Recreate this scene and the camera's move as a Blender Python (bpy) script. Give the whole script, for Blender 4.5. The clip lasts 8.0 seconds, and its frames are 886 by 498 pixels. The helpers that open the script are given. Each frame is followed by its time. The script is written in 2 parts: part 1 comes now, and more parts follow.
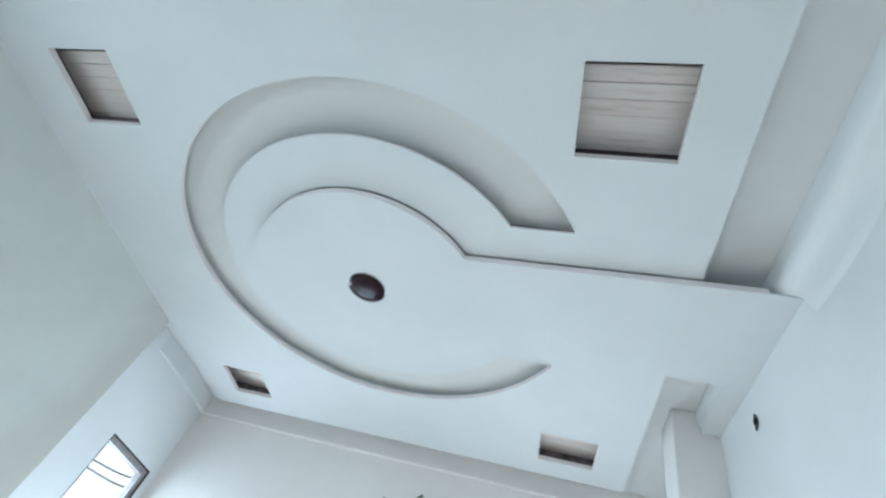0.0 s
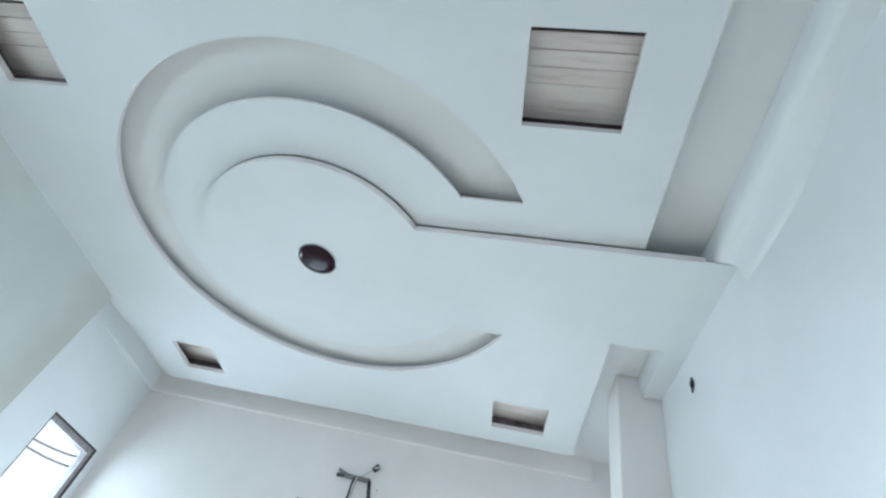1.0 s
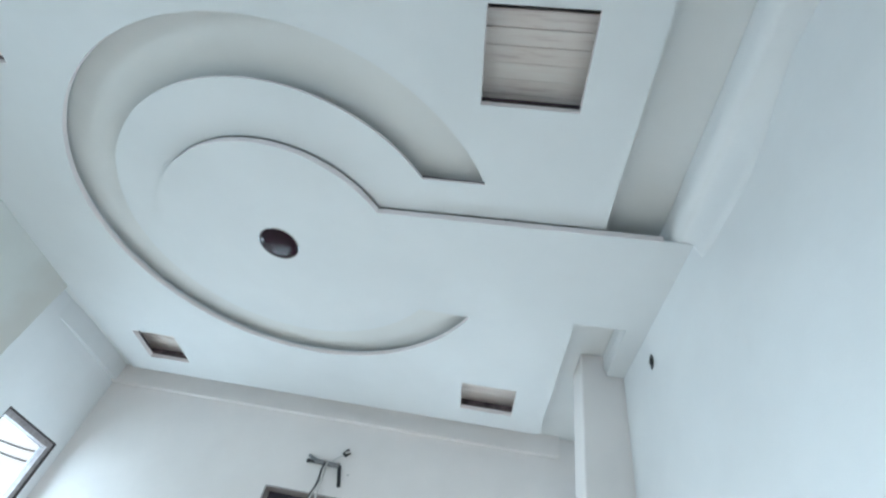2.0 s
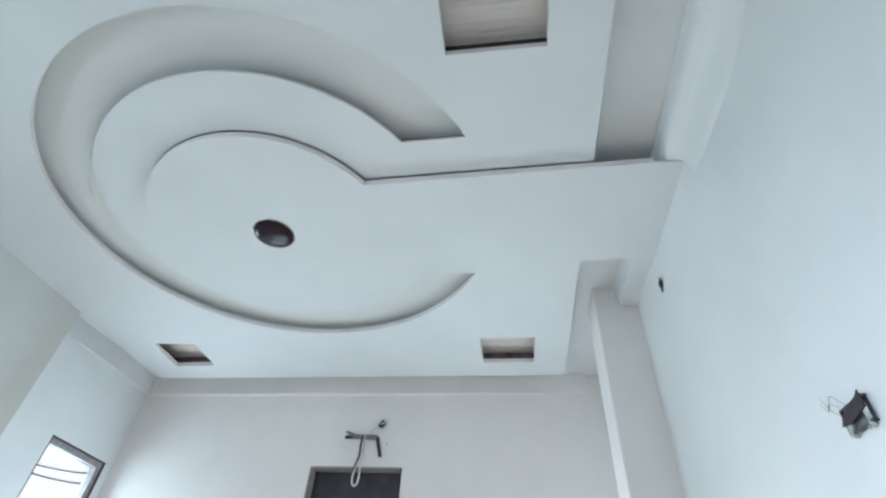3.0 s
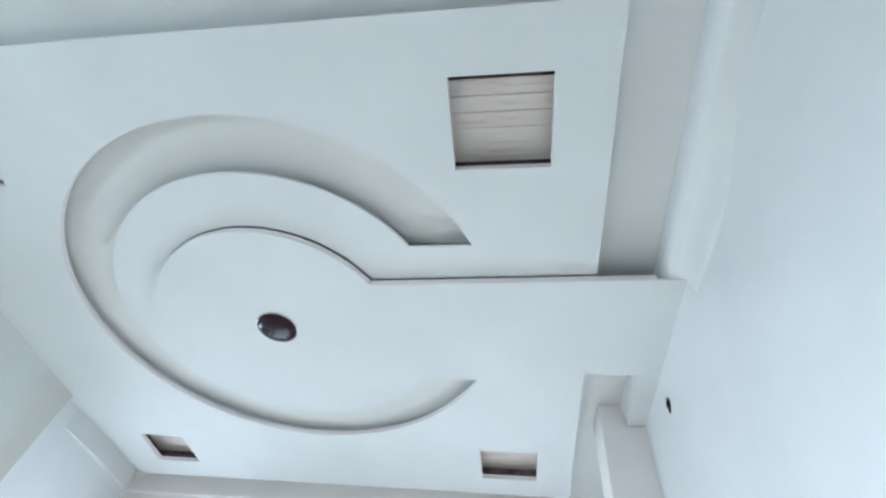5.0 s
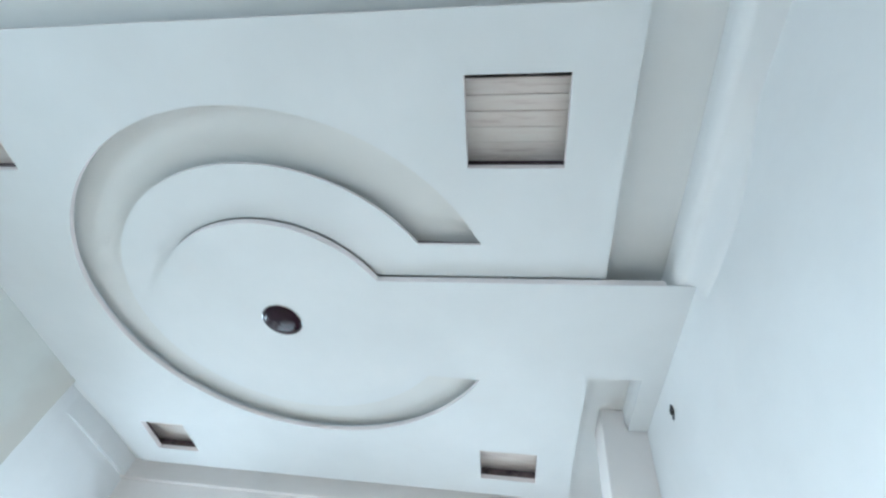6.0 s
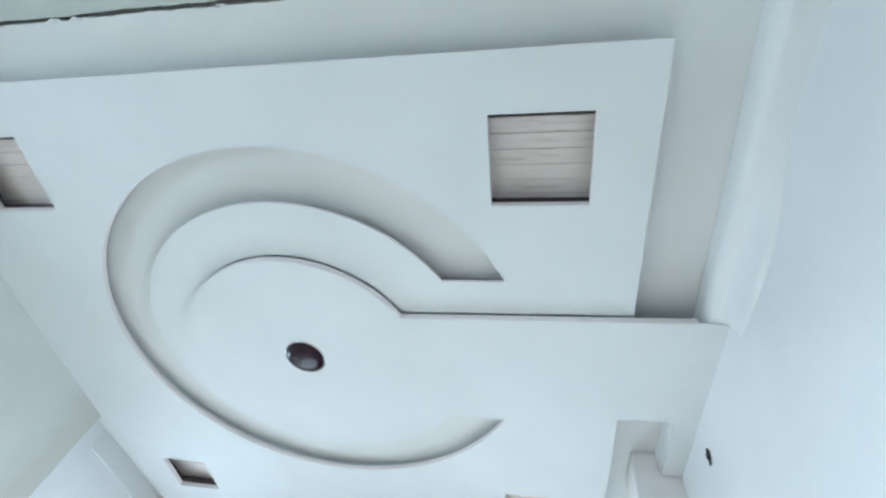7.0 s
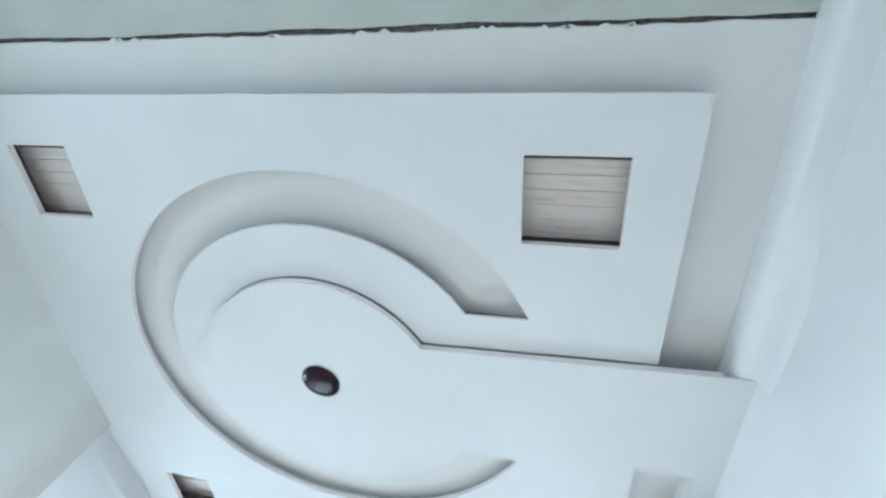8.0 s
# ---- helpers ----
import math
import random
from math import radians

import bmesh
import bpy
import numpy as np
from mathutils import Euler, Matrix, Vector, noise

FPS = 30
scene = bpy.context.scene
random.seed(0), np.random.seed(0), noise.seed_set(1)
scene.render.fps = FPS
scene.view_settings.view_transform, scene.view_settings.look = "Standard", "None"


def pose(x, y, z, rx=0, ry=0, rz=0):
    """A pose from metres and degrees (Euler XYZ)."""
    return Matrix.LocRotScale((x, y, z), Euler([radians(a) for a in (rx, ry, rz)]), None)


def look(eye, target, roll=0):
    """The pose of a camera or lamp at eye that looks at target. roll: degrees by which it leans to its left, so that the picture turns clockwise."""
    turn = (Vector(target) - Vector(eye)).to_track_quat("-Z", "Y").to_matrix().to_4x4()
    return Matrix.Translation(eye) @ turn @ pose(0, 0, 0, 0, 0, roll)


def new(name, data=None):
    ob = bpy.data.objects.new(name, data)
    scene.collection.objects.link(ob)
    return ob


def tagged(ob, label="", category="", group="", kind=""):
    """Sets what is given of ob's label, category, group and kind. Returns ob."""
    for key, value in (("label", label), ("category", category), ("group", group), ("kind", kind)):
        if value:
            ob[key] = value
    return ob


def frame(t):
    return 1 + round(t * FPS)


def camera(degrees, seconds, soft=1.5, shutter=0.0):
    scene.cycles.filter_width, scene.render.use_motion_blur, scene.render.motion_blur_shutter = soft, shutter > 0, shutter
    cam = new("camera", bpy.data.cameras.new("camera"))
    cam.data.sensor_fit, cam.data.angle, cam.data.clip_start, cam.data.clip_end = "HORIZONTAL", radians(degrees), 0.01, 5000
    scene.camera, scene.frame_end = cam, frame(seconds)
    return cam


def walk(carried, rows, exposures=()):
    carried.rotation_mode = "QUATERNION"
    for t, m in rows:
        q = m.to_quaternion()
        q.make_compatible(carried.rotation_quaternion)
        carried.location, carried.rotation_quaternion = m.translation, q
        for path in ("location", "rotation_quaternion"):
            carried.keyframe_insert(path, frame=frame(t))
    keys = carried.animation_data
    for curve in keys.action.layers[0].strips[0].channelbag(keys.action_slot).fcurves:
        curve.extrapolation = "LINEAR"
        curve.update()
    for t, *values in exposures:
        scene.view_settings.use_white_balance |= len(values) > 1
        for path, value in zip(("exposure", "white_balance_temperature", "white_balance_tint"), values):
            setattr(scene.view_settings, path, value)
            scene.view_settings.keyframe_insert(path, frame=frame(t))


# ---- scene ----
cam = camera(84.1, 8.0, soft=2.3)
PATH = [
    (0, (0.023, -0.707, 0.892), (-0.464, 0.555, 2.365), 23.1),
    (0.5, (0.075, -0.676, 0.894), (-0.329, 0.624, 2.359), 20.3),
    (1, (0.109, -0.666, 0.9), (-0.23, 0.673, 2.346), 18.1),
    (1.5, (0.133, -0.655, 0.906), (-0.162, 0.716, 2.333), 16.8),
    (2, (0.18, -0.638, 0.909), (-0.056, 0.741, 2.337), 14.2),
    (2.2, (0.195, -0.639, 0.889), (-0.03, 0.738, 2.322), 13.4),
    (3.3, (0.245, -0.601, 0.923), (-0.014, 0.896, 2.224), 1.5),
    (3.5, (0.251, -0.629, 0.935), (0.002, 0.819, 2.293), 1.2),
    (4, (0.262, -0.637, 0.936), (-0.031, 0.698, 2.396), 3.4),
    (4.5, (0.265, -0.644, 0.935), (-0.008, 0.613, 2.467), 6.2),
    (4.7, (0.277, -0.645, 0.912), (0.002, 0.538, 2.501), 8.3),
    (5.8, (0.246, -0.644, 0.921), (-0.051, 0.536, 2.508), 12.7),
    (6, (0.239, -0.641, 0.913), (-0.056, 0.542, 2.498), 12.6),
    (6.5, (0.23, -0.649, 0.919), (-0.06, 0.561, 2.484), 11.8),
    (7, (0.218, -0.662, 0.941), (-0.16, 0.412, 2.585), 16.7),
    (7.5, (0.156, -0.675, 0.914), (-0.27, 0.313, 2.6), 24.3),
    (8, (0.146, -0.689, 0.924), (-0.286, 0.278, 2.621), 24.6),
]
EXPOSURES = [(0, -0.08, 6480, 9), (1.0, -0.09, 6480, 9), (1.5, -0.14, 6490, 9), (2.0, -0.15, 6500, 9), (3.3, -0.23, 6680, 11), (3.6, -0.20, 6680, 11),
             (4.0, -0.07, 6640, 11), (4.5, 0.01, 6600, 12), (6.0, 0.08, 6500, 10), (6.5, 0.0, 6450, 8), (7.0, 0.09, 6470, 9), (8.0, 0.12, 6440, 10)]
walk(cam, [(t, look(eye, target, roll)) for t, eye, target, roll in PATH], EXPOSURES)

# ---- world and light ----
world = bpy.data.worlds.new("world")
scene.world = world
world.use_nodes = True
wn, wl = world.node_tree.nodes, world.node_tree.links
sky = wn.new("ShaderNodeTexSky")
sky.sky_type = 'NISHITA'
sky.sun_disc = False
sky.sun_elevation = radians(27)
sky.sun_rotation = radians(-14)
wn["Background"].inputs["Strength"].default_value = 0.15
wl.new(sky.outputs[0], wn["Background"].inputs[0])

sun = new("sun", bpy.data.lights.new("sun", 'SUN'))
sun.data.energy = 5.0
sun.data.angle = radians(0.5)
sun.data.color = (0.91, 0.95, 0.98)
sun.matrix_world = look((-2.0, 8.0, 4.4), (0.0, 0.0, 0.2))


def daylight(name, eye, target, w, h, watts, color, spread=180):
    """An area lamp in an opening: the sky's light, or added fill."""
    lamp = bpy.data.lights.new(name, 'AREA')
    lamp.shape, lamp.size, lamp.size_y = 'RECTANGLE', w, h
    lamp.energy, lamp.color = watts, color
    lamp.spread = radians(spread)
    ob = new(name, lamp)
    ob.matrix_world = look(eye, target)
    return ob


SKY = (0.61, 0.83, 1.0)
daylight("far_window_daylight", (-3.80, 3.30, 1.62), (0, 3.1, 1.4), 0.62, 1.15, 30, SKY, spread=160)
daylight("north_window_daylight", (0.07, 3.86, 1.22), (-0.6, 0, 1.2), 1.4, 1.35, 24, SKY)
daylight("north_west_window_daylight", (-2.4, 3.80, 1.2), (-3.3, 1.2, 1.05), 1.1, 1.2, 21, SKY)
daylight("west_window_daylight", (-3.60, -1.0, 1.38), (0, 2.5, 0.5), 1.2, 1.1, 38, SKY)
# Extra narrow lamp in the unseen west window, added to brighten the east wall.
daylight("east_wall_fill", (-3.45, -1.0, 1.38), (1.15, 0.45, 0.45), 1.7, 1.1, 10.5, SKY, spread=43)
# Fill added through an unseen south opening, lifts far wall and near ceiling.
daylight("south_fill", (-1.0, -3.15, 1.15), (-1.0, 0, 1.05), 2.5, 2.1, 11, SKY)


# ---- materials ----
def material(name):
    m = bpy.data.materials.new(name)
    m.use_nodes = True
    return m, m.node_tree.nodes, m.node_tree.links, m.node_tree.nodes["Principled BSDF"]


def coords(n, l, scale):
    mp = n.new("ShaderNodeMapping")
    mp.inputs["Scale"].default_value = scale
    geo = n.new("ShaderNodeNewGeometry")
    l.new(geo.outputs["Position"], mp.inputs["Vector"])
    return mp.outputs["Vector"]


def paint(name, color, rough=0.5, spread=0.04, bump=0.15, size=1.0, stain=0.0, specular=0.4):
    """Hand-rolled wall paint: faint broad patches, fine roller grain."""
    m, n, l, b = material(name)
    v = coords(n, l, (1, 1, 1))
    broad = n.new("ShaderNodeTexNoise")
    broad.inputs["Scale"].default_value = 1.7 * size
    broad.inputs["Detail"].default_value = 6
    broad.inputs["Roughness"].default_value = 0.6
    l.new(v, broad.inputs["Vector"])
    ramp = n.new("ShaderNodeValToRGB")
    ramp.color_ramp.elements[0].position = 0.32
    ramp.color_ramp.elements[1].position = 0.70
    ramp.color_ramp.elements[0].color = (*[c * (1 - spread) for c in color], 1)
    ramp.color_ramp.elements[1].color = (*[min(1, c * (1 + spread)) for c in color], 1)
    l.new(broad.outputs["Fac"], ramp.inputs["Fac"])
    col = ramp.outputs["Color"]
    if stain:
        st = n.new("ShaderNodeTexNoise")
        st.inputs["Scale"].default_value = 5.5
        st.inputs["Detail"].default_value = 9
        l.new(v, st.inputs["Vector"])
        sr = n.new("ShaderNodeValToRGB")
        sr.color_ramp.elements[0].position = 0.55
        sr.color_ramp.elements[1].position = 0.78
        l.new(st.outputs["Fac"], sr.inputs["Fac"])
        ml = n.new("ShaderNodeMath")
        ml.operation = 'MULTIPLY'
        ml.inputs[1].default_value = stain
        l.new(sr.outputs["Color"], ml.inputs[0])
        mix = n.new("ShaderNodeMix")
        mix.data_type = 'RGBA'
        l.new(ml.outputs[0], mix.inputs[0])
        l.new(col, mix.inputs[6])
        mix.inputs[7].default_value = (color[0] * .72, color[1] * .68, color[2] * .62, 1)
        col = mix.outputs[2]
    l.new(col, b.inputs["Base Color"])
    fine = n.new("ShaderNodeTexNoise")
    fine.inputs["Scale"].default_value = 160
    fine.inputs["Detail"].default_value = 4
    l.new(v, fine.inputs["Vector"])
    wavy = n.new("ShaderNodeTexNoise")
    wavy.inputs["Scale"].default_value = 4.5
    wavy.inputs["Detail"].default_value = 3
    l.new(v, wavy.inputs["Vector"])
    add = n.new("ShaderNodeMath")
    add.operation = 'MULTIPLY_ADD'
    add.inputs[1].default_value = 9.0
    l.new(wavy.outputs["Fac"], add.inputs[0])
    l.new(fine.outputs["Fac"], add.inputs[2])
    bp = n.new("ShaderNodeBump")
    bp.inputs["Strength"].default_value = bump
    bp.inputs["Distance"].default_value = 0.002
    l.new(add.outputs[0], bp.inputs["Height"])
    l.new(bp.outputs["Normal"], b.inputs["Normal"])
    b.inputs["Roughness"].default_value = rough
    b.inputs["Specular IOR Level"].default_value = specular
    return m


def plain(name, color, rough=0.5, metal=0.0, spread=0.15, scale=18, bump=0.1):
    m, n, l, b = material(name)
    v = coords(n, l, (1, 1, 1))
    no = n.new("ShaderNodeTexNoise")
    no.inputs["Scale"].default_value = scale
    no.inputs["Detail"].default_value = 7
    l.new(v, no.inputs["Vector"])
    ramp = n.new("ShaderNodeValToRGB")
    ramp.color_ramp.elements[0].position = 0.3
    ramp.color_ramp.elements[1].position = 0.72
    ramp.color_ramp.elements[0].color = (*[c * (1 - spread) for c in color], 1)
    ramp.color_ramp.elements[1].color = (*[min(1, c * (1 + spread)) for c in color], 1)
    l.new(no.outputs["Fac"], ramp.inputs["Fac"])
    l.new(ramp.outputs["Color"], b.inputs["Base Color"])
    bp = n.new("ShaderNodeBump")
    bp.inputs["Strength"].default_value = bump
    bp.inputs["Distance"].default_value = 0.001
    l.new(no.outputs["Fac"], bp.inputs["Height"])
    l.new(bp.outputs["Normal"], b.inputs["Normal"])
    b.inputs["Roughness"].default_value = rough
    b.inputs["Metallic"].default_value = metal
    return m


def board_material():
    """Raw shuttering boards: streaks along x, each board its own tone, dusty brown patches."""
    m, n, l, b = material("raw_board")
    v = coords(n, l, (1.6, 20, 20))
    st = n.new("ShaderNodeTexNoise")
    st.inputs["Scale"].default_value = 2.0
    st.inputs["Detail"].default_value = 8
    st.inputs["Roughness"].default_value = 0.65
    l.new(v, st.inputs["Vector"])
    info = n.new("ShaderNodeObjectInfo")
    add = n.new("ShaderNodeMath")
    add.operation = 'MULTIPLY_ADD'
    add.inputs[1].default_value = 0.16
    l.new(info.outputs["Random"], add.inputs[0])
    l.new(st.outputs["Fac"], add.inputs[2])
    ramp = n.new("ShaderNodeValToRGB")
    e = ramp.color_ramp.elements
    e[0].position, e[0].color = 0.30, (0.58, 0.48, 0.46, 1)
    e[1].position, e[1].color = 0.86, (0.92, 0.875, 0.835, 1)
    mid = e.new(0.50)
    mid.color = (0.86, 0.780, 0.740, 1)
    l.new(add.outputs[0], ramp.inputs["Fac"])
    l.new(ramp.outputs["Color"], b.inputs["Base Color"])
    bp = n.new("ShaderNodeBump")
    bp.inputs["Strength"].default_value = 0.3
    bp.inputs["Distance"].default_value = 0.002
    l.new(st.outputs["Fac"], bp.inputs["Height"])
    l.new(bp.outputs["Normal"], b.inputs["Normal"])
    b.inputs["Roughness"].default_value = 0.8
    return m


def tile_material():
    """Polished cream floor."""
    m, n, l, b = material("floor_tile")
    v = coords(n, l, (1, 1, 1))
    no = n.new("ShaderNodeTexNoise")
    no.inputs["Scale"].default_value = 3
    no.inputs["Detail"].default_value = 8
    l.new(v, no.inputs["Vector"])
    ramp = n.new("ShaderNodeValToRGB")
    ramp.color_ramp.elements[0].color = (0.66, 0.56, 0.465, 1)
    ramp.color_ramp.elements[1].color = (0.76, 0.66, 0.565, 1)
    l.new(no.outputs["Fac"], ramp.inputs["Fac"])
    l.new(ramp.outputs["Color"], b.inputs["Base Color"])
    b.inputs["Roughness"].default_value = 0.35
    return m


UPPER_PAINT = paint("upper_ceiling_paint", (0.800, 0.808, 0.803), 0.6, 0.03, 0.15)
RECESS_PAINT = paint("recess_paint", (0.755, 0.757, 0.742), 0.6, 0.03, 0.15)
CEIL_PAINT = paint("ceiling_paint", (0.765, 0.785, 0.795), 0.55, 0.025, 0.12)
WALL_PAINT = paint("wall_paint", (0.85, 0.865, 0.875), 0.38, 0.03, 0.2, specular=0.5)
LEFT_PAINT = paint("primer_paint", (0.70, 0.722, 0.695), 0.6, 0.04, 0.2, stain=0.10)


def arris_band(m, y_edge, color):
    """Beige tone along the plastered arris, with a ragged border."""
    n, l = m.node_tree.nodes, m.node_tree.links
    b = n["Principled BSDF"]
    was = b.inputs["Base Color"].links[0].from_socket
    geo = n.new("ShaderNodeNewGeometry")
    xyz = n.new("ShaderNodeSeparateXYZ")
    l.new(geo.outputs["Position"], xyz.inputs[0])
    no = n.new("ShaderNodeTexNoise")
    no.inputs["Scale"].default_value = 2.6
    no.inputs["Detail"].default_value = 5
    l.new(geo.outputs["Position"], no.inputs["Vector"])
    add = n.new("ShaderNodeMath")
    add.operation = 'MULTIPLY_ADD'
    add.inputs[1].default_value = 0.5
    l.new(no.outputs["Fac"], add.inputs[0])
    l.new(xyz.outputs["Y"], add.inputs[2])
    rng = n.new("ShaderNodeMapRange")
    rng.interpolation_type = 'SMOOTHSTEP'
    rng.inputs["From Min"].default_value = y_edge - 0.20
    rng.inputs["From Max"].default_value = y_edge + 0.16
    l.new(add.outputs[0], rng.inputs["Value"])
    mix = n.new("ShaderNodeMix")
    mix.data_type = 'RGBA'
    l.new(rng.outputs["Result"], mix.inputs[0])
    l.new(was, mix.inputs[6])
    mix.inputs[7].default_value = (*color, 1)
    l.new(mix.outputs[2], b.inputs["Base Color"])


arris_band(LEFT_PAINT, 2.31, (0.62, 0.605, 0.565))
FAR_PAINT = paint("far_wall_paint", (0.90, 0.855, 0.835), 0.5, 0.03, 0.2)
ROUGH_CEIL = paint("raw_ceiling_plaster", (0.56, 0.595, 0.56), 0.7, 0.07, 0.3, stain=0.35)
RAW_EDGE = plain("raw_plaster_edge", (0.30, 0.27, 0.26), 0.9, spread=0.4, scale=40, bump=0.5)
CUT_EDGE = paint("cut_gypsum_edge", (0.90, 0.835, 0.83), 0.75, 0.05, 0.3)
BOARD = board_material()
# Two browns that stand in for shade in the ring recess and square pockets.
SOFT_SHADE = plain("soft_recess_shade", (0.19, 0.142, 0.150), 0.8, spread=0.45, scale=22, bump=0.4)
DEEP_SHADE = plain("deep_pocket_shade", (0.060, 0.038, 0.044), 0.8, spread=0.45, scale=22, bump=0.4)
TILE = tile_material()
CAP_DARK = plain("dark_glass_dome", (0.020, 0.006, 0.013), 0.16, spread=0.2)
CAP_DARK.node_tree.nodes["Principled BSDF"].inputs["Specular IOR Level"].default_value = 0.22
CHROME = plain("chrome_ring", (0.62, 0.62, 0.64), 0.12, 1.0, spread=0.05)
ALU = plain("grey_window_frame", (0.40, 0.40, 0.41), 0.45, 0.3, spread=0.12)
STONE = plain("grey_stone_reveal", (0.075, 0.066, 0.066), 0.6, spread=0.15, scale=30)
WINDOW_BROWN = plain("grey_brown_frame_paint", (0.36, 0.325, 0.33), 0.55, spread=0.2, scale=26)
DOOR_DARK = plain("dark_door_paint", (0.055, 0.045, 0.06), 0.4, spread=0.3, scale=9)
DOOR_FRAME = plain("grey_door_frame", (0.40, 0.355, 0.345), 0.5, spread=0.12)
CONDUIT = plain("grey_conduit", (0.22, 0.22, 0.23), 0.5)
BLACK = plain("black_plastic", (0.02, 0.02, 0.022), 0.4)
PALE = plain("pale_wire", (0.62, 0.60, 0.58), 0.5)
METAL_BOX = plain("galvanised_box", (0.10, 0.105, 0.11), 0.5, 0.4, spread=0.5, scale=25)
BOX_GREY = plain("dusty_grey_box", (0.16, 0.17, 0.18), 0.6, spread=0.35, scale=45)
FLAP_DARK = plain("dark_purple_plastic", (0.030, 0.020, 0.030), 0.6, spread=0.4, scale=50)
THIN_WIRE = plain("thin_grey_wire", (0.42, 0.42, 0.43), 0.5)
PLASTER_BIT = plain("broken_plaster", (0.48, 0.50, 0.51), 0.85, spread=0.4, scale=35)
CABLE = plain("outdoor_cable", (0.22, 0.21, 0.21), 0.6)
GROUND = plain("dry_ground", (0.28, 0.25, 0.20), 0.95, spread=0.3, scale=0.6, bump=0.5)


SKY_WHITE, n_, l_, b_ = material("white_haze")
b_.inputs["Base Color"].default_value = (0.9, 0.9, 0.9, 1)
b_.inputs["Emission Color"].default_value = (0.95, 0.98, 1.0, 1)
b_.inputs["Emission Strength"].default_value = 0.85


# ---- mesh helpers ----
def finish(name, bm, mat, smooth=False):
    me = bpy.data.meshes.new(name)
    bmesh.ops.recalc_face_normals(bm, faces=bm.faces)
    bm.to_mesh(me)
    bm.free()
    me.materials.append(mat)
    if smooth:
        for p in me.polygons:
            p.use_smooth = True
    return new(name, me)


def part(name, bm, mat, parent, label="", smooth=False):
    ob = finish(name, bm, mat, smooth)
    ob.parent = parent
    if label:
        ob["label"] = label
    return ob


def box(bm, x0, x1, y0, y1, z0, z1, bevel=0.0):
    m = Matrix.LocRotScale(((x0 + x1) / 2, (y0 + y1) / 2, (z0 + z1) / 2), None, (x1 - x0, y1 - y0, z1 - z0))
    got = bmesh.ops.create_cube(bm, size=1, matrix=m)
    if bevel:
        edges = {e for v in got["verts"] for e in v.link_edges}
        bmesh.ops.bevel(bm, geom=list(edges), offset=bevel, segments=2, affect='EDGES', profile=0.5)
    return bm


def boxed(*dims, bevel=0.0):
    return box(bmesh.new(), *dims, bevel=bevel)


def sheet(loops, z0, z1):
    """A plate between z0 and z1: the first loop is its outline, the others are holes through it."""
    bm = bmesh.new()
    edges = []
    for loop in loops:
        vs = [bm.verts.new((x, y, z0)) for x, y in loop]
        edges += [bm.edges.new((vs[i], vs[(i + 1) % len(vs)])) for i in range(len(vs))]
    bmesh.ops.triangle_fill(bm, edges=edges, use_beauty=True)
    faces = [[(v.co.x, v.co.y) for v in f.verts] for f in bm.faces]
    bm.free()
    bm2 = bmesh.new()
    cache = {}

    def vert(x, y, z):
        k = (round(x, 5), round(y, 5), z)
        if k not in cache:
            cache[k] = bm2.verts.new((x, y, z))
        return cache[k]
    for f in faces:
        bm2.faces.new([vert(x, y, z0) for x, y in f])
        bm2.faces.new([vert(x, y, z1) for x, y in reversed(f)])
    for loop in loops:
        for i in range(len(loop)):
            (xa, ya), (xb, yb) = loop[i], loop[(i + 1) % len(loop)]
            bm2.faces.new([vert(xa, ya, z0), vert(xb, yb, z0), vert(xb, yb, z1), vert(xa, ya, z1)])
    return bm2


def cut_edges(ob, mat):
    """The upright faces of a plate take the colour of the cut board."""
    ob.data.materials.append(mat)
    for p in ob.data.polygons:
        if abs(p.normal.z) < 0.3:
            p.material_index = 1
    return ob


def rect(x0, y0, x1, y1):
    return [(x0, y0), (x1, y0), (x1, y1), (x0, y1)]


def arc(cx, cy, r, a0, a1, n):
    """Part of a hand-drawn circle: half-widths r = (along x, along y)."""
    return [(cx + r[0] * math.cos(a0 + (a1 - a0) * i / n), cy + r[1] * math.sin(a0 + (a1 - a0) * i / n)) for i in range(n + 1)]


def tube(points, r, name, mat, parent=None, label=""):
    cu = bpy.data.curves.new(name, 'CURVE')
    cu.dimensions = '3D'
    cu.bevel_depth, cu.bevel_resolution, cu.use_fill_caps = r, 3, True
    sp = cu.splines.new('NURBS')
    sp.points.add(len(points) - 1)
    for p, c in zip(sp.points, points):
        p.co = (*c, 1)
    sp.use_endpoint_u, sp.order_u = True, 3
    cu.materials.append(mat)
    ob = new(name, cu)
    dg = bpy.context.evaluated_depsgraph_get()
    me = bpy.data.meshes.new_from_object(ob.evaluated_get(dg))
    me.name = name
    bpy.data.objects.remove(ob)
    ob = new(name, me)
    if parent:
        ob.parent = parent
    if label:
        ob["label"] = label
    return ob


# ---- the plan ----
H = 3.0            # underside of the false ceiling's main sheet
LOW = 2.948        # underside of the disc and its arm
TOP = 3.115        # ceiling above the false ceiling
XL, XR = -3.45, 1.154
XP = -3.205        # face of the thick part of the left wall
YF, YN = 3.70, -3.0
YP = 2.31          # where the thick part of the left wall ends
CX, CY = -1.175, 1.405
DX, DY = -1.200, 1.507   # centre of the lowered disc
R_OUT, R_MID, R_DISC = (1.342, 1.298), (1.042, 0.995), (0.770, 0.770)
ARM0, ARM1 = 1.116, 1.850

# ---- shell ----
tagged(finish("floor", boxed(XL - .3, XR + .3, YN - .3, YF + .3, -0.2, 0.0), TILE), "polished cream floor of an empty room, sunlit in places", "floor", kind="structure")


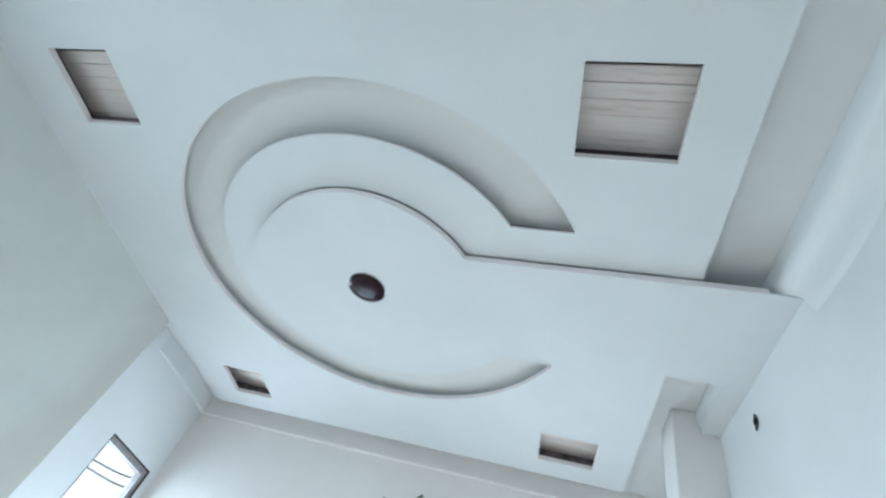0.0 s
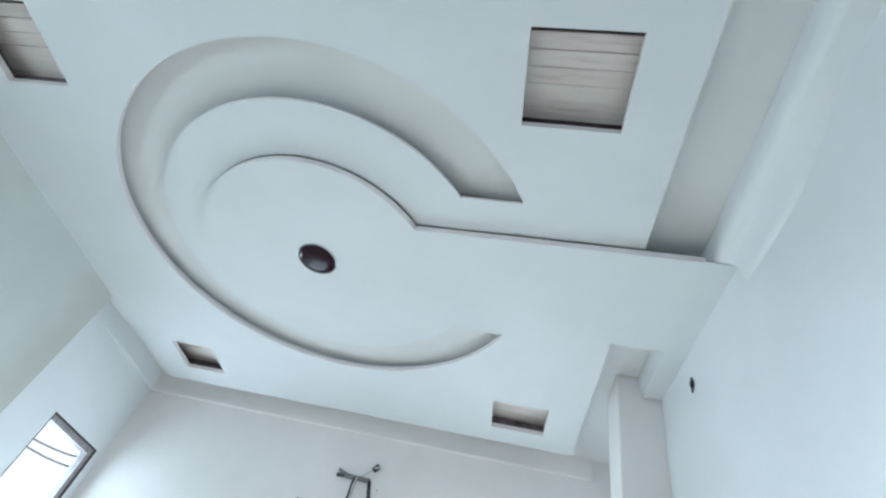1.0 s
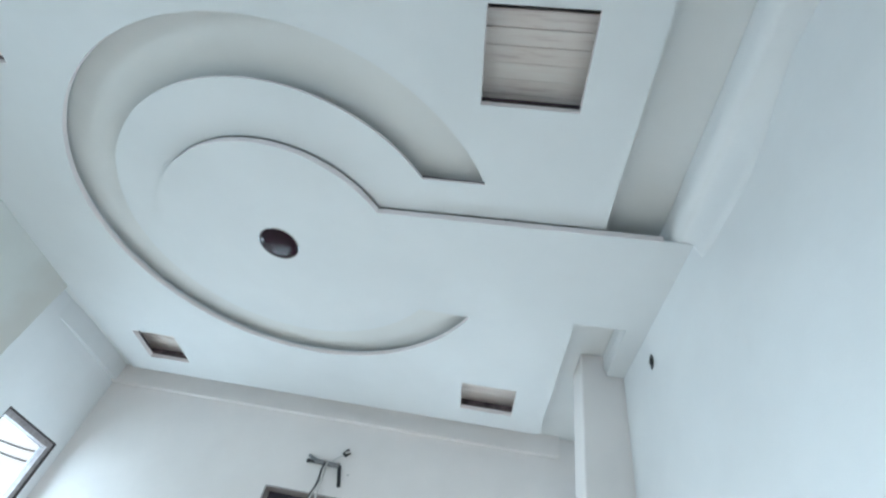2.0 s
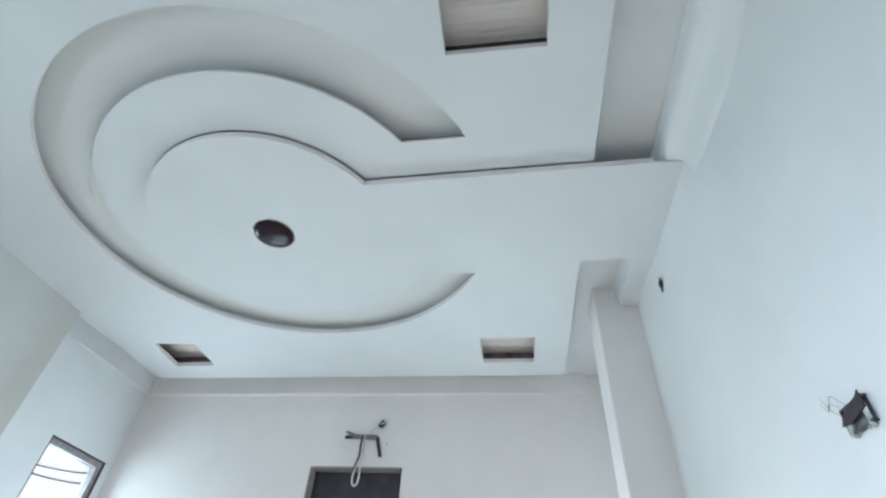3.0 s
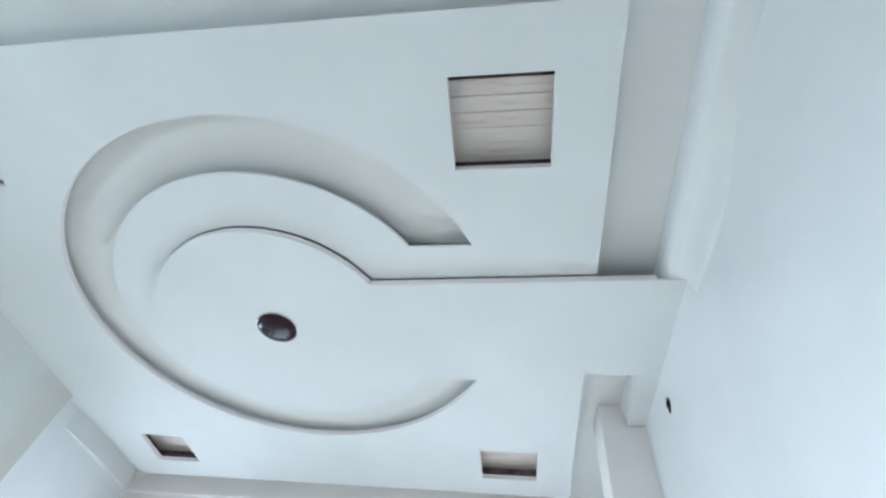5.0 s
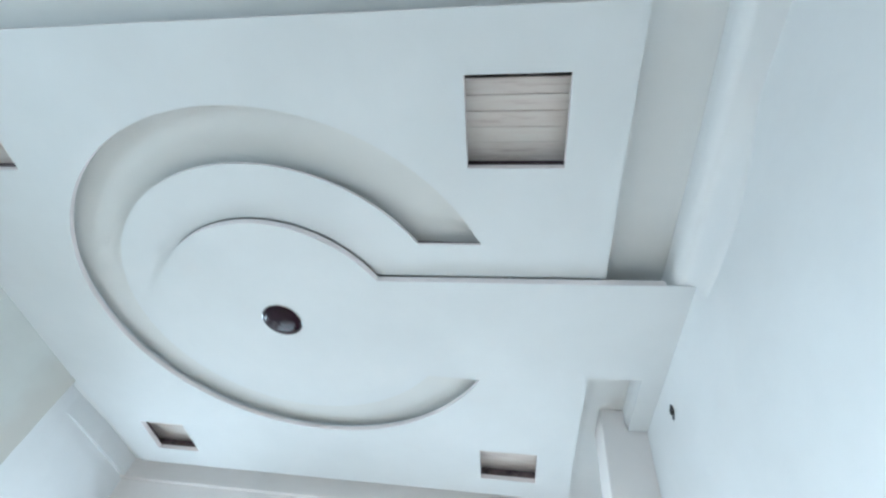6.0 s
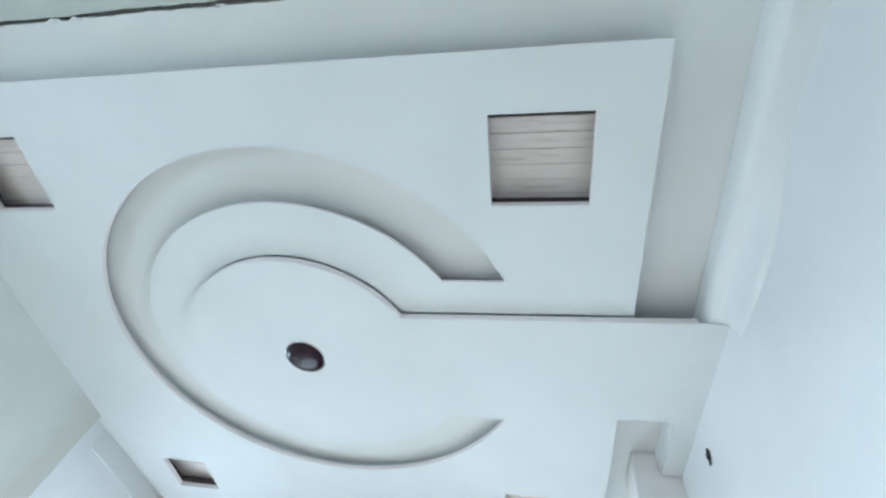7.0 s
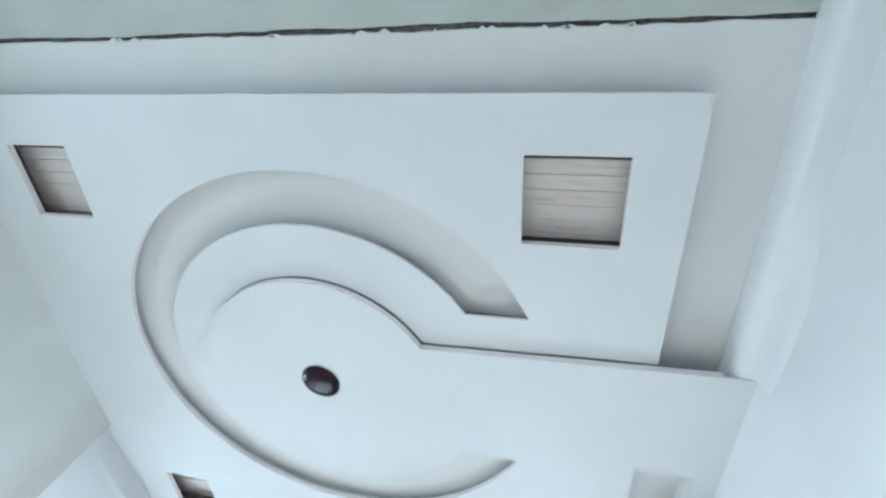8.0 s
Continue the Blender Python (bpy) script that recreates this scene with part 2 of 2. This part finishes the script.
def wall_x(name, x0, x1, y0, y1, z1, holes, mat, label):
    """A wall along y between x0 and x1, with openings (ya, yb, za, zb)."""
    bm = bmesh.new()
    y = y0
    for ya, yb, za, zb in sorted(holes):
        box(bm, x0, x1, y, ya, 0, z1)
        if za > 0:
            box(bm, x0, x1, ya, yb, 0, za)
        box(bm, x0, x1, ya, yb, zb, z1)
        y = yb
    box(bm, x0, x1, y, y1, 0, z1)
    return tagged(finish(name, bm, mat), label, "wall", kind="structure")


def wall_y(name, y0, y1, x0, x1, z1, holes, mat, label):
    bm = bmesh.new()
    x = x0
    for xa, xb, za, zb in sorted(holes):
        box(bm, x, xa, y0, y1, 0, z1)
        if za > 0:
            box(bm, xa, xb, y0, y1, 0, za)
        box(bm, xa, xb, y0, y1, zb, z1)
        x = xb
    box(bm, x, x1, y0, y1, 0, z1)
    return tagged(finish(name, bm, mat), label, "wall", kind="structure")


WIN = (2.93, 3.60, 0.95, 2.24)
DOOR = (-1.545, -0.727, 0.0, 2.275)
wall_y("wall_north", YF, YF + .2, XL - .09, XR + .25, 3.4, [DOOR, (-0.66, 0.80, 0.5, 1.95), (-3.0, -1.8, 0.6, 1.85)], FAR_PAINT, "off-white painted far wall with a dark doorway")
def east(y):
    """The bright wall stands a little out of square."""
    return 1.160 - 0.018 * (y - 0.6)


bm = sheet([[(east(YN), YN), (east(YN) + .25, YN), (east(YN) + .25, YF), (east(YF), YF)]], 0, 3.4)
tagged(finish("wall_east", bm, WALL_PAINT), "white satin-painted wall, bright with daylight", "wall", kind="structure")
wall_x("wall_west_far", XL - .09, XL, YP, YF, 3.4, [WIN], WALL_PAINT, "white painted wall with a small window")
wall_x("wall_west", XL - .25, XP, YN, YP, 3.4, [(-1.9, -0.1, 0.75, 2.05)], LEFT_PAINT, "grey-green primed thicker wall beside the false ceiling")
wall_y("wall_south", YN - .2, YN, XL - .25, XR + .25, 3.4, [(-2.3, 0.3, 0.0, 2.2)], WALL_PAINT, "white painted wall out of view, with a wide opening added for fill light")

bm = bmesh.new()
rows = []
for i in range(69):
    z = 3.4 * i / 68
    n1 = 0.007 * noise.noise((z * 2.1, 3.3, 0)) + 0.005 * noise.noise((z * 8.5, 7.7, 0))
    n2 = 0.003 * noise.noise((z * 5.0, 1.1, 0))
    rows.append([bm.verts.new(c) for c in ((XL, YP - .05, z), (XL, YP + .010 + n1, z), (XP - .006, YP + .010 + n1, z), (XP + .001 + n2 * .5, YP + .003 + n1, z), (XP - .002, YP - .05, z))])
for a, b in zip(rows, rows[1:]):
    for i in range(5):
        j = (i + 1) % 5
        bm.faces.new([a[i], a[j], b[j], b[i]])
bm.faces.new(rows[0])
bm.faces.new(rows[-1][::-1])
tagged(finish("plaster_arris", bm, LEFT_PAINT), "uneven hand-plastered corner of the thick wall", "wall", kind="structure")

# ---- ceiling above, with the rough slit ----
SLIT = -0.494
jag = []
k = 320
for i in range(k + 1):
    x = XP + (1.06 - XP) * i / k
    j = 0.007 * noise.noise((x * 1.6, 0.3, 0)) + 0.006 * noise.noise((x * 9, 4.3, 0)) + 0.005 * noise.noise((x * 29, 1.3, 0))
    jag.append((x, SLIT + j))
ceil_loop = jag + [(1.06, 0.0), (XR, 0.0), (XR - .05, YF), (XL, YF), (XL, YP), (XP, YP)]
SQUARES = [(-2.874, 0.012, -2.475, 0.446), (0.0, 0.0, 0.45, 0.437), (-2.874, 2.815, -2.485, 3.213), (0.0, 2.822, 0.433, 3.219)]
WELLS = []
for x0, y0, x1, y1 in SQUARES:
    WELLS.append((x0 - .15, y0 - .15, x1 + .15, y1 + .15))
tagged(finish("ceiling", sheet([ceil_loop] + [rect(*w) for w in WELLS], TOP, TOP + .05), UPPER_PAINT), "white plastered ceiling above the false ceiling, torn rough edge", "ceiling", kind="structure")
near = [(x, SLIT - 0.021 - 0.013 * noise.noise((x * 1.7, 8.1, 0)) - 0.007 * noise.noise((x * 7, 2.1, 0)) - 0.002 * noise.noise((x * 31, 5.1, 0))) for x, y in jag]
near_loop = [(XP, YN), (1.06, YN)] + near[::-1]
tagged(finish("ceiling_near", sheet([near_loop], TOP + .004, TOP + .05), ROUGH_CEIL), "unpainted grey ceiling plaster beyond the rough slit", "ceiling", kind="structure")
tagged(finish("ceiling_slab", boxed(XL - .25, XR + .2, YN, YF, 3.17, 3.4), RAW_EDGE), "raw dark concrete slab above the plaster", "ceiling", kind="structure")
# torn flakes of paint along the slit
for i in range(16):
    x = -3.0 + 3.9 * random.random()
    w, d = 0.012 + 0.03 * random.random(), 0.006 + 0.010 * random.random()
    flake = [(x - w, SLIT + .006), (x - w * .3, SLIT - d * .7), (x + w * .1, SLIT - d), (x + w * .5, SLIT - d * .4), (x + w, SLIT + .006)]
    tagged(finish("plaster_flake", sheet([flake], TOP - .003, TOP + .002), CEIL_PAINT), "torn white paint flake hanging at the ceiling slit", "plaster flake", "flakes along the slit")

# ---- beams and strips at the wall heads ----
tagged(finish("beam_north", boxed(XL, 0.907, YF - .045, YF, 2.925, TOP, bevel=0.004), FAR_PAINT), "off-white plastered beam along the far wall head", "beam", kind="structure")
bm = sheet([[(XL, 2.66), (XL + .02, 2.80), (XL + .045, 3.10), (XL + .045, YF - .045), (XL, YF - .045)]], 2.94, TOP)
tagged(finish("beam_west", bm, WALL_PAINT), "white plastered beam along the window wall head", "beam", kind="structure")
bm = bmesh.new()
rows = []
BASE = LOW + .012
for y, x, low in ((YN, 1.02, BASE), (-0.5, 1.022, BASE), (0.10, 1.032, BASE), (0.25, 1.035, 2.900), (0.40, 1.036, 2.825), (0.56, 1.036, 2.782), (0.75, 1.036, 2.778), (0.91, 1.036, 2.784), (1.04, 1.036, 2.802), (1.075, 1.036, 2.945), (1.10, 1.036, BASE), (1.8, 1.0, BASE), (2.36, 0.995, BASE)):
    ring = [(1.26, TOP + .02), (x, TOP + .02), (x, LOW + .082)]
    for i in range(1, 9):
        a = math.pi / 2 * i / 8
        ring.append((x + .050 * (1 - math.cos(a)), LOW + .082 - .070 * math.sin(a)))
    drop, wall = BASE - low, east(y) + .004
    for f in (0.25, 0.5, 0.75, 1.0):
        ring.append((x + .050 + (wall - x - .050) * f, BASE - drop * f ** 1.6))
    ring.append((1.26, low))
    rows.append([bm.verts.new((px, y, pz)) for px, pz in ring])
for a, b in zip(rows, rows[1:]):
    for i in range(len(a)):
        j = (i + 1) % len(a)
        bm.faces.new([a[i], a[j], b[j], b[i]]).smooth = 1 < i < len(a) - 2
bm.faces.new(rows[0])
bm.faces.new(rows[-1][::-1])
tagged(finish("soffit_strip", bm, WALL_PAINT), "white boxed soffit strip with a putty fillet down to the wall", "trim", kind="structure")
tagged(finish("wing_wall", boxed(0.84, 1.14, 2.36, 2.66, 0, TOP, bevel=0.010), FAR_PAINT), "off-white painted wing wall by the far corner", "wall", kind="structure")
# ---- false ceiling ----
false_ceiling = tagged(new("false_ceiling"), "white gypsum false ceiling with ring recess and four square holes", "false ceiling", kind="structure")
GAP = 0.003
R_GAP = (R_DISC[0] + GAP, R_DISC[1] + GAP)
g0 = math.asin((ARM0 - GAP - DY) / R_GAP[1])
g1 = math.asin((ARM1 + GAP - DY) / R_GAP[1])
gap_arc = arc(DX, DY, R_GAP, g1, g0 + 2 * math.pi, 110)
right = [(0.713, -0.26), (0.710, 1.087 - GAP)] + gap_arc[::-1] + [(0.705, 1.838 + GAP), (0.698, 3.46)]
outline = [(XP, -0.26)] + right + [(-3.165, 3.46), (-3.185, 2.55), (XP, 2.53)]
a_out0 = math.asin((0.885 - CY) / R_OUT[1])
a_mid0 = math.asin((0.890 - CY) / R_MID[1])
a_out1 = math.asin((1.990 - CY) / R_OUT[1])
a_mid1 = math.asin((1.975 - CY) / R_MID[1])
crescent = arc(CX, CY, R_OUT, a_out1, a_out0 + 2 * math.pi, 120) + arc(CX, CY, R_MID, a_mid0 + 2 * math.pi, a_mid1, 110)
holes = [rect(*s) for s in SQUARES] + [crescent]
cut_edges(part("main_sheet", sheet([outline] + holes, H, H + .016), CEIL_PAINT, false_ceiling), CUT_EDGE)
crescent_floor = sheet([arc(CX, CY, (1.412, 1.368), 0, 2 * math.pi * 119 / 120, 119), arc(CX, CY, (0.93, 0.90), 0, 2 * math.pi * 99 / 100, 99)], 3.087, 3.107)
skirt = sheet([arc(CX, CY, (1.410, 1.367), 0, 2 * math.pi * 119 / 120, 119), arc(CX, CY, (1.400, 1.357), 0, 2 * math.pi * 119 / 120, 119)], H + .0165, 3.0865)
ring_rim = sheet([arc(CX, CY, (1.375, 1.331), 0, 2 * math.pi * 119 / 120, 119), arc(CX, CY, (1.343, 1.299), 0, 2 * math.pi * 119 / 120, 119)], H + .0165, H + .034)
part("ring_rim", ring_rim, CUT_EDGE, false_ceiling)
part("crescent_skirt", skirt, CEIL_PAINT, false_ceiling)
# Brown pieces added behind the edge, so the recess darkens inwards.
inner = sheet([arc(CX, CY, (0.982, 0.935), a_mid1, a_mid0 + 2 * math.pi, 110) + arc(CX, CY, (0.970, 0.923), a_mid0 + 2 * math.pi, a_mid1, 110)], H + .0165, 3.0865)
part("inner_skirt", inner, SOFT_SHADE, false_ceiling, "brown ring set back in the recess to deepen its shade")
part("end_block", boxed(-0.300, 0.12, 0.930, 0.942, H + .0165, 3.0865), SOFT_SHADE, false_ceiling, "brown block set back to deepen shade at the recess end")
part("crescent_floor", crescent_floor, RECESS_PAINT, false_ceiling, "off-white painted recess floor")
# the lowered disc with its arm to the wall
a0 = math.asin((ARM0 - DY) / R_DISC[1])
a1 = math.asin((ARM1 - DY) / R_DISC[1])
disc_loop = arc(DX, DY, R_DISC, a1, a0 + 2 * math.pi, 110) + [(1.006, 1.080), (1.006, 1.834)]
cut_edges(part("disc_and_arm", sheet([disc_loop], LOW, H - .011), CEIL_PAINT, false_ceiling), CUT_EDGE)
part("arm_end", boxed(1.006, 1.2, 1.080, 2.35, LOW + .001, LOW + .0115), CEIL_PAINT, false_ceiling)
for x0, y0, x1, y1 in SQUARES:
    lip = sheet([rect(x0 - .05, y0 - .05, x1 + .05, y1 + .05), rect(x0 + .001, y0 + .001, x1 - .001, y1 - .001)], H + .0165, H + .036)
    part("hole_rim", lip, CUT_EDGE, false_ceiling)
for x0, y0, x1, y1 in SQUARES:
    # the boards lie over a wider pocket than the hole shows
    far = .028 if y0 < 1 else .08
    # Sides added round the open cavity, their dark colour gives its shade.
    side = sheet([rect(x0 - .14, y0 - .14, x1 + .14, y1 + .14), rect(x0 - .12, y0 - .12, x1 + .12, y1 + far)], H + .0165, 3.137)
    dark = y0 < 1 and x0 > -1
    part("well_side", side, DEEP_SHADE if dark else SOFT_SHADE, false_ceiling, "dark purple-brown pocket sides standing in for the cavity's shade" if dark else "brown pocket sides standing in for the cavity's shade")
    y = y0 + .058 if y0 < 1 else y0 - .13
    for seam in (0.0040, 0.0030, 0.0015, 0.0010, 0.0015, 0.0010, 0.0010, 0.0015, 0.0010):
        if y > y1 + .11:
            break
        d = 0.074 + 0.005 * random.random()
        part("board", boxed(x0 - .14, x1 + .14, y, y + d - seam, 3.1405 - 0.003 * random.random(), 3.152), BOARD, false_ceiling)
        y += d
# hidden packing between the arm and the sheet above it
part("packing", boxed(-1.5, -0.9, 1.25, 1.55, H - .011, H), CEIL_PAINT, false_ceiling)

# ---- ceiling dome ----
def lathe(profile, n=48):
    bm = bmesh.new()
    rings = []
    for r, z in profile:
        rings.append([bm.verts.new((r * math.cos(2 * math.pi * i / n), r * math.sin(2 * math.pi * i / n), z)) for i in range(n)])
    for a, b in zip(rings, rings[1:]):
        for i in range(n):
            bm.faces.new([a[i], a[(i + 1) % n], b[(i + 1) % n], b[i]])
    bm.faces.new(rings[0])
    bm.faces.new(rings[-1][::-1])
    return bm


dome = tagged(new("ceiling_dome"), "dark glass ceiling light dome with a chrome rim", "ceiling light")
dome.matrix_world = pose(-1.194, 1.460, LOW)
part("rim", lathe([(0.130, 0.0), (0.131, -0.003), (0.129, -0.006), (0.124, -0.007), (0.120, -0.006), (0.120, 0.0)]), CHROME, dome, "thin chrome rim", True)
part("glass", lathe([(0.123, -0.003), (0.125, -0.008), (0.112, -0.015), (0.084, -0.020), (0.045, -0.023), (0.004, -0.024)]), CAP_DARK, dome, "dark glossy dome", True)

# ---- window ----
ya, yb, za, zb = WIN
window = tagged(new("window_1"), "grey-framed small window open to a white sky", "window", kind="structure")
X0 = XL - .09
reveal = bmesh.new()
box(reveal, X0, XL + .002, ya, yb, zb - .008, zb)
box(reveal, X0, XL + .002, yb - .008, yb, za, zb - .008)
box(reveal, X0, XL + .002, ya, ya + .008, za, zb - .008)
box(reveal, X0, XL + .03, ya - .02, yb + .02, za - .02, za + .004)
part("window_reveal", reveal, STONE, window, "grey stone lining")


def bars(x0, x1, y0, y1, z0, z1, w, thin, bevel):
    """Bars of width w round an opening, the hinge side thinner."""
    bm = bmesh.new()
    box(bm, x0, x1, y0, y1, z1 - w, z1, bevel)
    box(bm, x0, x1, y0, y1, z0, z0 + w, bevel)
    box(bm, x0, x1, y0, y0 + thin, z0 + w, z1 - w, bevel)
    box(bm, x0, x1, y1 - w, y1, z0 + w, z1 - w, bevel)
    return bm


frame_1 = part("window_frame", bars(XL - .060, XL - .016, ya + .008, yb - .008, za + .004, zb - .008, 0.050, 0.012, 0.003), WINDOW_BROWN, window, "grey-brown painted frame")
part("bead", bars(XL - .085, XL - .0605, ya + .010, yb - .052, za + .050, zb - .054, 0.008, 0.008, 0.002), ALU, frame_1, "pale metal bead")
tagged(finish("sky_backdrop", boxed(-14.1, -14, -6, 26, -3, 18), SKY_WHITE), "plain white hazy sky outside the window", "backdrop", kind="structure")
for zs in ((2.03, 2.07, 2.094, 2.131, 2.171, 2.210, 2.24), (1.99, 2.012, 2.027, 2.052, 2.085, 2.115, 2.14)):
    pts = list(zip((-3.69, -3.75, -3.75, -3.75, -3.75, -3.74, -3.54), (2.31, 2.80, 3.21, 3.45, 3.66, 3.80, 3.86), zs))
    tagged(tube(pts, 0.010, "outdoor_cable", CABLE), "grey cable slung across the wall outside the window", "cable", "cables outside")

# ---- doorway ----
xa, xb, _, zt = DOOR
door = tagged(new("door_1"), "dark door set deep in a grey-brown lined opening", "door", kind="structure")
lining = bmesh.new()
box(lining, xa, xa + .012, YF - .003, YF + .16, 0, zt - .012, 0.002)
box(lining, xb - .012, xb, YF + .004, YF + .16, 0, zt - .012, 0.002)
box(lining, xa, xb, YF - .003, YF + .16, zt - .012, zt, 0.002)
part("door_lining", lining, DOOR_FRAME, door, "grey-brown lining")
part("edge_strip", boxed(xb - .014, xb + .001, YF - .004, YF + .0035, 0, zt - .0125), BLACK, door, "black edge strip")
leaf = part("door_leaf", boxed(xa + .0125, xb - .0125, YF + .115, YF + .155, 0.01, zt - .0125, bevel=0.003), DOOR_DARK, door)
for z0, z1 in ((0.25, 1.0), (1.15, 2.05)):
    part("door_panel", boxed(xa + .14, xb - .14, YF + .108, YF + .12, z0, z1, bevel=0.005), DOOR_DARK, leaf)

# ---- conduit with loose wires above the doorway ----
yw = YF - .02
conduit = tagged(new("wire_outlet"), "grey conduit end with loose wires above the doorway", "wire outlet")
conduit.matrix_world = pose(0, 0, 0)
tube([(-1.24, yw, 2.532), (-1.17, yw, 2.528), (-1.08, yw, 2.524), (-0.975, yw, 2.524)], 0.021, "pipe", CONDUIT, conduit)
tube([(-1.265, yw, 2.568), (-1.22, yw - .008, 2.55), (-1.16, yw, 2.534)], 0.012, "upper_prong", CONDUIT, conduit, "split pipe end")
tube([(-1.268, yw, 2.522), (-1.22, yw - .008, 2.525), (-1.16, yw, 2.528)], 0.016, "lower_prong", BLACK, conduit, "split pipe end")
tube([(-0.972, yw, 2.52), (-0.958, yw - .012, 2.465), (-0.934, yw - .015, 2.39), (-0.925, yw - .015, 2.35)], 0.016, "stub", BLACK, conduit, "black tape-wound wire stub")
tube([(-1.10, yw - .02, 2.525), (-1.112, yw - .03, 2.46), (-1.10, yw - .03, 2.36), (-1.125, yw - .03, 2.28), (-1.14, yw - .03, 2.22)], 0.009, "drop_wire", BLACK, conduit)
tube([(-1.085, yw - .02, 2.525), (-1.082, yw - .03, 2.42), (-1.088, yw - .03, 2.31), (-1.078, yw - .03, 2.21), (-1.082, yw - .03, 2.13), (-1.108, yw - .03, 2.095), (-1.137, yw - .03, 2.13), (-1.134, yw - .03, 2.21), (-1.105, yw - .03, 2.31)], 0.0085, "pale_loop", PALE, conduit, "pale wire loop")
tube([(-1.07, yw, 2.53), (-1.00, yw - .01, 2.595), (-0.955, yw, 2.63)], 0.006, "thin_wire", PALE, conduit)
tube([(-0.965, yw + .012, 2.625), (-0.95, yw, 2.645), (-0.925, yw, 2.665)], 0.024, "knob", BLACK, conduit, "black plastic end")
tube([(-0.955, yw - .02, 2.638), (-0.93, yw - .02, 2.64), (-0.915, yw - .018, 2.655)], 0.008, "terminal", PALE, conduit, "pale terminal screw")
x, z = -0.885, 2.47
tagged(finish("nail_hole", boxed(x - .005, x + .005, YF - .003, YF, z - .005, z + .005, bevel=.002), BLACK), "tiny dark nail hole in the far wall", "nail hole")

# ---- small hole in the bright wall ----
hole = tagged(new("wall_socket_hole"), "small dark broken socket hole in the white wall", "socket hole")
hole.matrix_world = pose(east(1.835), 1.835, 2.742)
bm = bmesh.new()
ring = [bm.verts.new((-.003, 0.030 * math.sin(a) * (1 + .2 * math.sin(3 * a)), 0.052 * math.cos(a))) for a in [2 * math.pi * i / 14 for i in range(14)]]
mid = bm.verts.new((-.001, 0.004, 0.0))
for i in range(14):
    bm.faces.new([ring[i], ring[(i + 1) % 14], mid])
part("hole", bm, METAL_BOX, hole)
part("clip", boxed(-.014, -.002, -.016, .010, -.014, .018, bevel=0.003), BLACK, hole)

# ---- open switch box with wires ----
sb = tagged(new("switch_box"), "open dark metal switch box with broken plaster and loose wires", "switch box")
sb.matrix_world = pose(east(0.79), 0.79, 1.500)
W2, H2 = 0.058, 0.036
bm = bmesh.new()
for a, b, c, d in ((-W2, W2, H2 - .004, H2), (-W2, W2, -H2, .004 - H2), (W2 - .004, W2, .004 - H2, H2 - .004)):
    box(bm, -.016, -.001, a, b, c, d)
part("frame", bm, METAL_BOX, sb)
part("back", boxed(-.005, -.001, .004 - W2, W2 - .004, .004 - H2, H2 - .004), BOX_GREY, sb, "dusty grey box back")
flap = bmesh.new()
vs = [flap.verts.new((-.018 - .02 * abs(y), y, z)) for y, z in ((W2 + .006, -.008), (.046, .014), (.030, .020), (.012, .031), (-.004, .027), (-.020, .033), (-.040, .034), (-W2 - .002, .045), (-W2 - .006, .000), (-.02, -.008), (.02, -.013))]
flap.faces.new(vs)
got = bmesh.ops.extrude_face_region(flap, geom=flap.faces[:])
bmesh.ops.translate(flap, verts=[v for v in got["geom"] if isinstance(v, bmesh.types.BMVert)], vec=(-.003, 0, 0))
part("flap", flap, FLAP_DARK, sb, "torn dark purple flap")
part("pale_plate", boxed(-.0185, -.0165, -W2 - .003, -W2 + .018, -H2 + .006, .014, bevel=0.0006), PLASTER_BIT, sb, "pale grey plate")
for i in range(9):
    y, z = (W2 - .012 + .016 * random.random(), -H2 + .04 * random.random()) if i < 5 else (-W2 + .09 * random.random(), -H2 - .002)
    r = .005 + .008 * random.random()
    lump = bmesh.new()
    bmesh.ops.create_icosphere(lump, subdivisions=1, radius=r, matrix=Matrix.LocRotScale((-.008, y, z), Euler((i, i * 2, i * 3)), (0.7, 1.2, 0.9)))
    part("plaster_lump", lump, PLASTER_BIT, sb)
for k, pts in enumerate((
        ((-.01, .03, .02), (-.02, .05, .05), (-.02, .085, .070), (-.015, .10, .045), (-.012, .13, .085)),
        ((-.01, .01, .02), (-.02, .03, .055), (-.025, .055, .085), (-.02, .075, .06), (-.012, .11, .055)),
        ((-.01, .04, .01), (-.02, .075, .035), (-.02, .095, .075), (-.012, .12, .10)))):
    tube(pts, 0.0010, "wire", THIN_WIRE, sb)

# ---- outside ground ----
tagged(finish("ground", boxed(-150, 150, -150, 150, -3.4, -3.2), GROUND), "dry earth ground outside", "ground", kind="structure")
